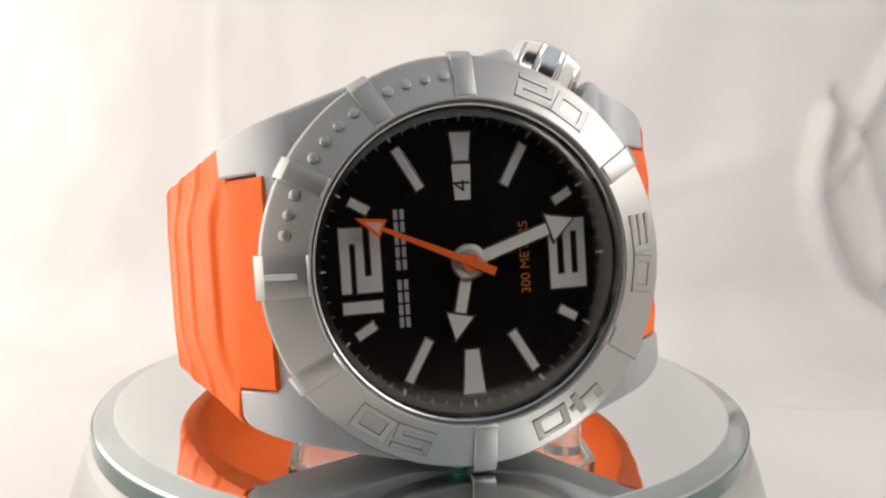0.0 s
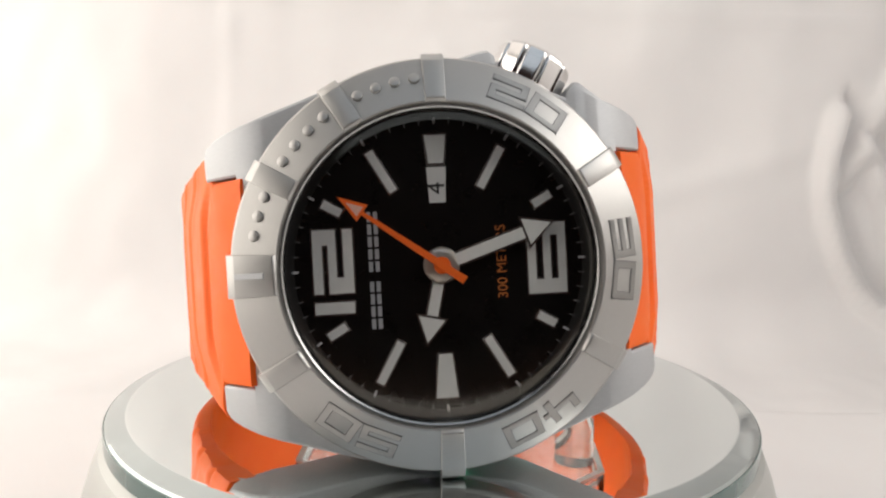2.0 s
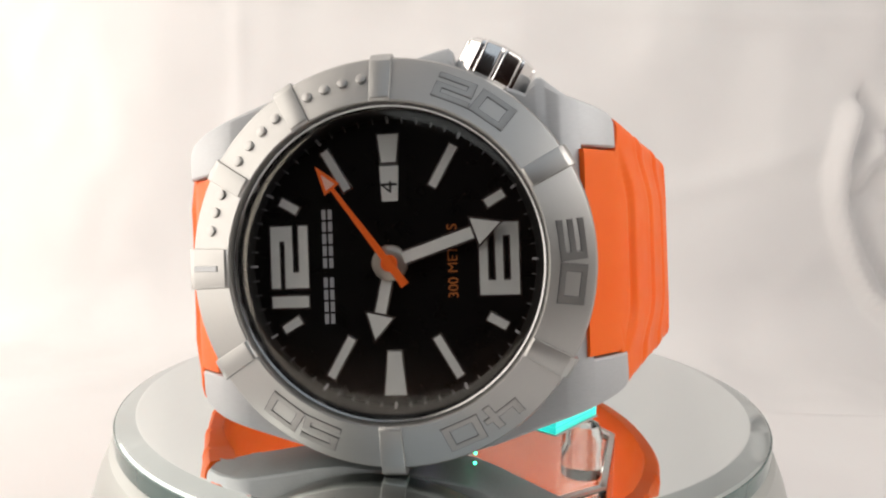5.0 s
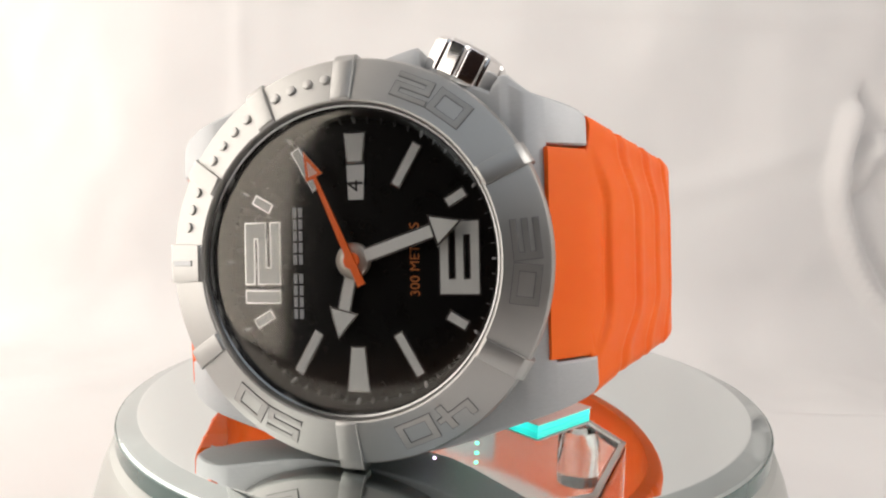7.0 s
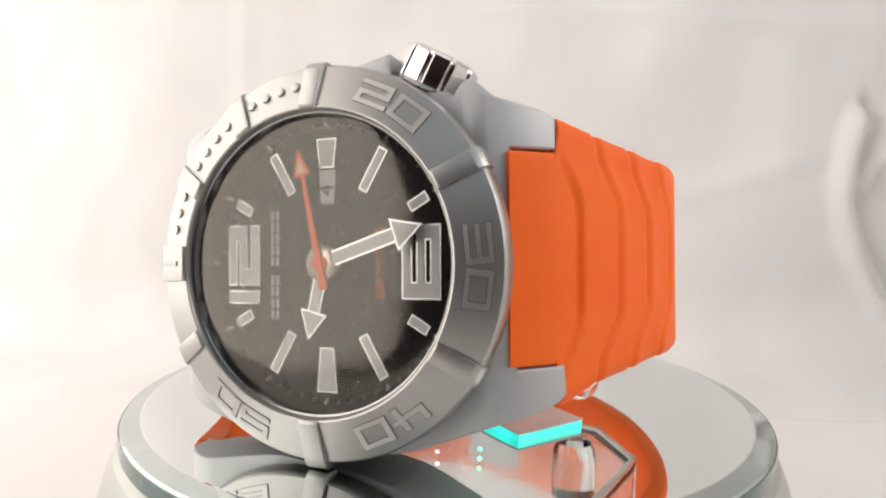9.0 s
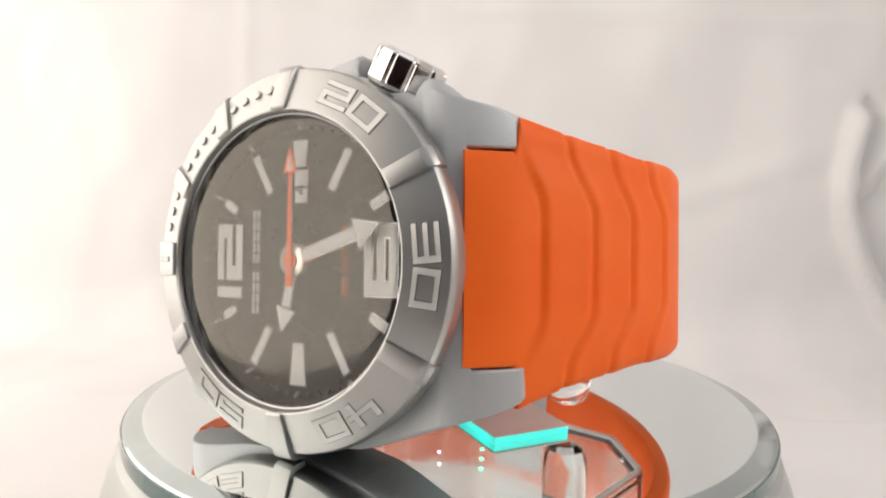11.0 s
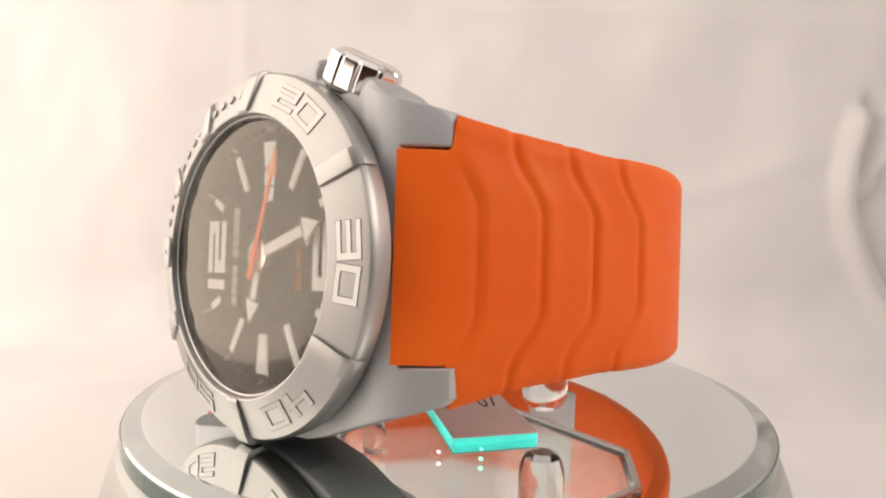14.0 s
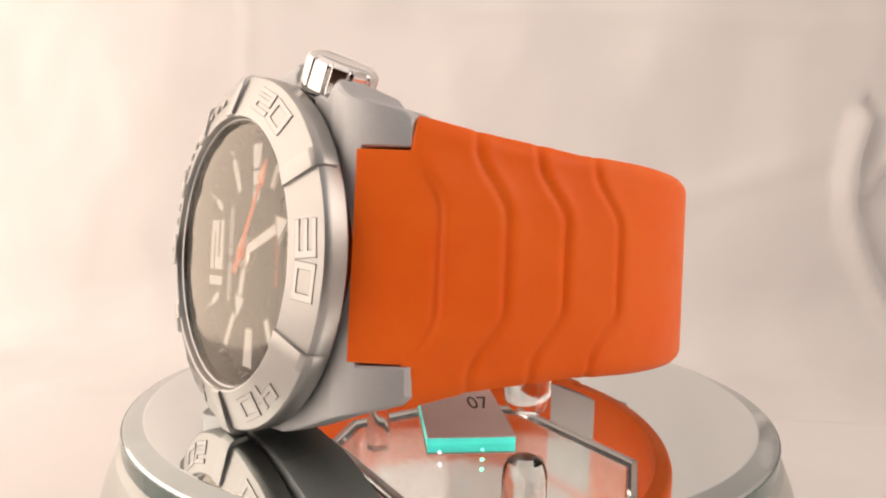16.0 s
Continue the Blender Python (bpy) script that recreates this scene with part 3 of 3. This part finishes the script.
def rib(s, v):
    """Height of the strap's face in mm at s along it and v across (-1 to 1): overlapping bowed ribs."""
    u = max(0.0, min(1.0, (abs(v) - 0.36) / 0.52))
    bow = 4.0 * (1 - u * u * (3 - 2 * u))
    h = 0.0
    d = s - 6.4 - bow
    h += 0.55 * max(0.0, 1 - max(0.0, s - 10) / 22) * max(0.0, min(1.0, (0.80 - abs(v)) / 0.25)) / (1 + math.exp(max(-30, min(30, -d / 0.2)))) - 0.25 * math.exp(-((d + 0.4) / 0.5) ** 2) * max(0.0, min(1.0, (0.80 - abs(v)) / 0.25))
    for start in (14.2, 22.0, 30.0):
        d = s - start - bow
        h -= 0.36 * math.exp(-(d / 0.5) ** 2)
        h += 0.20 * math.exp(-((d - 1.3) / 1.1) ** 2) if d > 0 else 0.10 * math.exp(-((d + 1.0) / 1.0) ** 2)
    return h


def strap_half(sign):
    bm = bmesh.new()
    nv, thick = 40, 2.6
    rows_out, rows_in = [], []
    for k, (x, z, s) in enumerate(LINE):
        p, q = LINE[max(0, k - 1)], LINE[min(len(LINE) - 1, k + 1)]
        tx, tz = q[0] - p[0], q[1] - p[1]
        l = math.hypot(tx, tz)
        nx, nz = -tz / l, tx / l
        if nx * x + nz * (z + 38) < 0:
            nx, nz = -nx, -nz
        w = half_width(s)
        ro, ri = [], []
        for j in range(nv + 1):
            v = -1 + 2 * j / nv
            edge = 0.75 * max(0.0, (abs(v) - 0.9) / 0.1) ** 2 if s > 6.9 else 0.12 * (abs(v) > 0.99)
            h = rib(s, v) - edge
            wv = w * v + (0.6 * min(1.0, (s - 6.9) / 8) if v > 0 and s > 6.9 else 0) * v
            if sign < 0:
                wv -= 0.27 + 0.0305 * x
            elif s < 6.9:
                wv += 0.45
            ro.append(bm.verts.new((sign * (x + nx * h) * MM, wv * MM, (z + nz * h) * MM)))
            t = thick + (1.6 if s < 12 else 1.6 * max(0.0, 1 - (s - 12) / 10))
            ri.append(bm.verts.new((sign * (x - nx * t) * MM, wv * MM, (z - nz * t) * MM)))
        rows_out.append(ro)
        rows_in.append(ri)
    for rows in (rows_out, rows_in):
        for a, b in zip(rows, rows[1:]):
            for j in range(nv):
                bm.faces.new((a[j], a[j + 1], b[j + 1], b[j]))
    for k in range(len(LINE) - 1):
        for j in (0, nv):
            bm.faces.new((rows_out[k][j], rows_out[k + 1][j], rows_in[k + 1][j], rows_in[k][j]))
    for k in (0, len(LINE) - 1):
        for j in range(nv):
            bm.faces.new((rows_out[k][j], rows_out[k][j + 1], rows_in[k][j + 1], rows_in[k][j]))
    return part("strap", bm, rubber, watch, "ribbed orange rubber strap half", smooth=50)


strap_half(1)
strap_half(-1)
bm = bmesh.new()
box(bm, -11, 11, -11.2, 11.2, -76.7, -73.4, 0.4)
part("clasp", bm, steel_case, watch, "satin steel folding clasp")

# ---- clear stand inside the strap and the card under it ----
stand = thing("display_stand", "clear acrylic cuff that holds the watch upright", "display stand")
bm = bmesh.new()
ring = [(-17, -15), (17, -15), (25, -7), (26, 16), (16, 27), (-16, 27), (-26, 16), (-25, -7)]
n = len(ring)
loops = []
for f, z in ((1.0, 12.0), (1.0, 34.0), (0.94, 34.0), (0.94, 13.5)):
    loops.append([bm.verts.new((x * f * MM, ((y - 5.5) * f + 5.5) * MM, z * MM)) for x, y in ring])
for a, b in zip(loops, loops[1:]):
    for k in range(n):
        bm.faces.new((a[k], a[(k + 1) % n], b[(k + 1) % n], b[k]))
bm.faces.new(loops[0])
bm.faces.new(loops[-1])
bmesh.ops.recalc_face_normals(bm, faces=bm.faces)
bmesh.ops.bevel(bm, geom=bm.edges[:], offset=0.3 * MM, segments=1, affect="EDGES")
cuff = part("cuff", bm, acrylic, stand, "clear bent acrylic wall", smooth=0)
cuff.visible_shadow = False
# White strips added over the lower edges as their bright shine.
for k in range(n):
    (x0, y0), (x1, y1) = ring[k], ring[(k + 1) % n]
    span, a = math.hypot(x1 - x0, y1 - y0), math.atan2(y1 - y0, x1 - x0)
    bm = box(bmesh.new(), 0, span, 0.1, 1.0, 0, 0.6, 0.15)
    rail = part("edge_shine_rail", bm, edge_shine, cuff, "added white strip for light caught by the acrylic edge", smooth=0)
    rail.matrix_basis = Matrix.Translation((x0 * MM, y0 * MM, 11.3 * MM)) @ Matrix.Rotation(a, 4, "Z")
for x, y, r, low in ((20.8, -1.5, 3.2, 3.0), (-14, 12, 1.9, 0.0), (-12, -8, 1.9, 0.0)):
    bm = lathe(bmesh.new(), [(0, low), (0.5 * r, low + 0.06 * r), (0.8 * r, low + 0.25 * r), (0.96 * r, low + 0.6 * r), (r, low + r), (r, 12.1), (0, 12.1)], 48)
    foot = part("foot", bm, acrylic, stand, "clear round peg with a domed end")
    foot.location = (x * MM, y * MM, 0)
    foot.visible_shadow = False

plate = thing("lit_plate", "small clear acrylic plate with glowing cyan edges", "light")
bm = box(bmesh.new(), -5.9, 5.9, 0, 24, 0.05, 1.0, 0.12)
part("plate_body", bm, plate_glow, plate, smooth=0)

card = thing("price_card", "small pale pink card with black ink marks", "card")
bm = box(bmesh.new(), -6.0, 6.0, -0.2, 24.4, 1.02, 1.22, 0.05)
sheet = part("sheet", bm, card_paper, card, smooth=0)
text_mesh("number", "07", 8.0, Matrix.Translation((2.9 * MM, 13.6 * MM, 1.22 * MM)) @ Matrix.Diagonal((0.42, 1, 1, 1)), ink, sheet, 0.02)

# ---- movement ----
TURN = [(0, 4.14), (0.5, 2.41), (1, 0.66), (1.5, -1.07), (2, -2.86), (2.5, -4.74), (3, -6.66), (3.5, -8.62), (4, -10.57), (6.5, -20.09), (7, -22.02), (7.5, -23.91), (8, -25.82), (8.5, -27.74), (9, -29.68), (11.5, -39.74), (12, -41.78), (12.5, -43.78), (13, -45.74), (13.5, -47.65), (14, -49.48), (14.5, -51.39), (15, -53.29), (15.5, -55.19), (16, -57.13)]


def turned(m):
    """Rows that carry a thing of pose m round with the table."""
    return [(t, pose(0, 0, 0, 0, 0, a) @ m) for t, a in TURN]


def motions():
    walk(watch, turned(pose(0.002632, -0.037475, 0.024749, 84.972, -3.730, 7.915)))
    walk(disc, turned(pose(0, 0, 0)))
    walk(stand, turned(pose(0.003, -0.001, 0)))
    walk(plate, turned(pose(0.0233, -0.0113, 0, 0, 0, 64)))
    walk(card, turned(pose(0.0233, -0.0113, 0, 0, 0, 64)))
    ticks = [(0, 4)]
    for k in range(16):
        ticks += [(k + 0.52, 4 + k), (k + 0.58, 5 + k)]
    ticks.append((16, 20))
    walk(second_pointer, [(t, clock(6 * s, 0, -1.35)) for t, s in ticks])


motions()
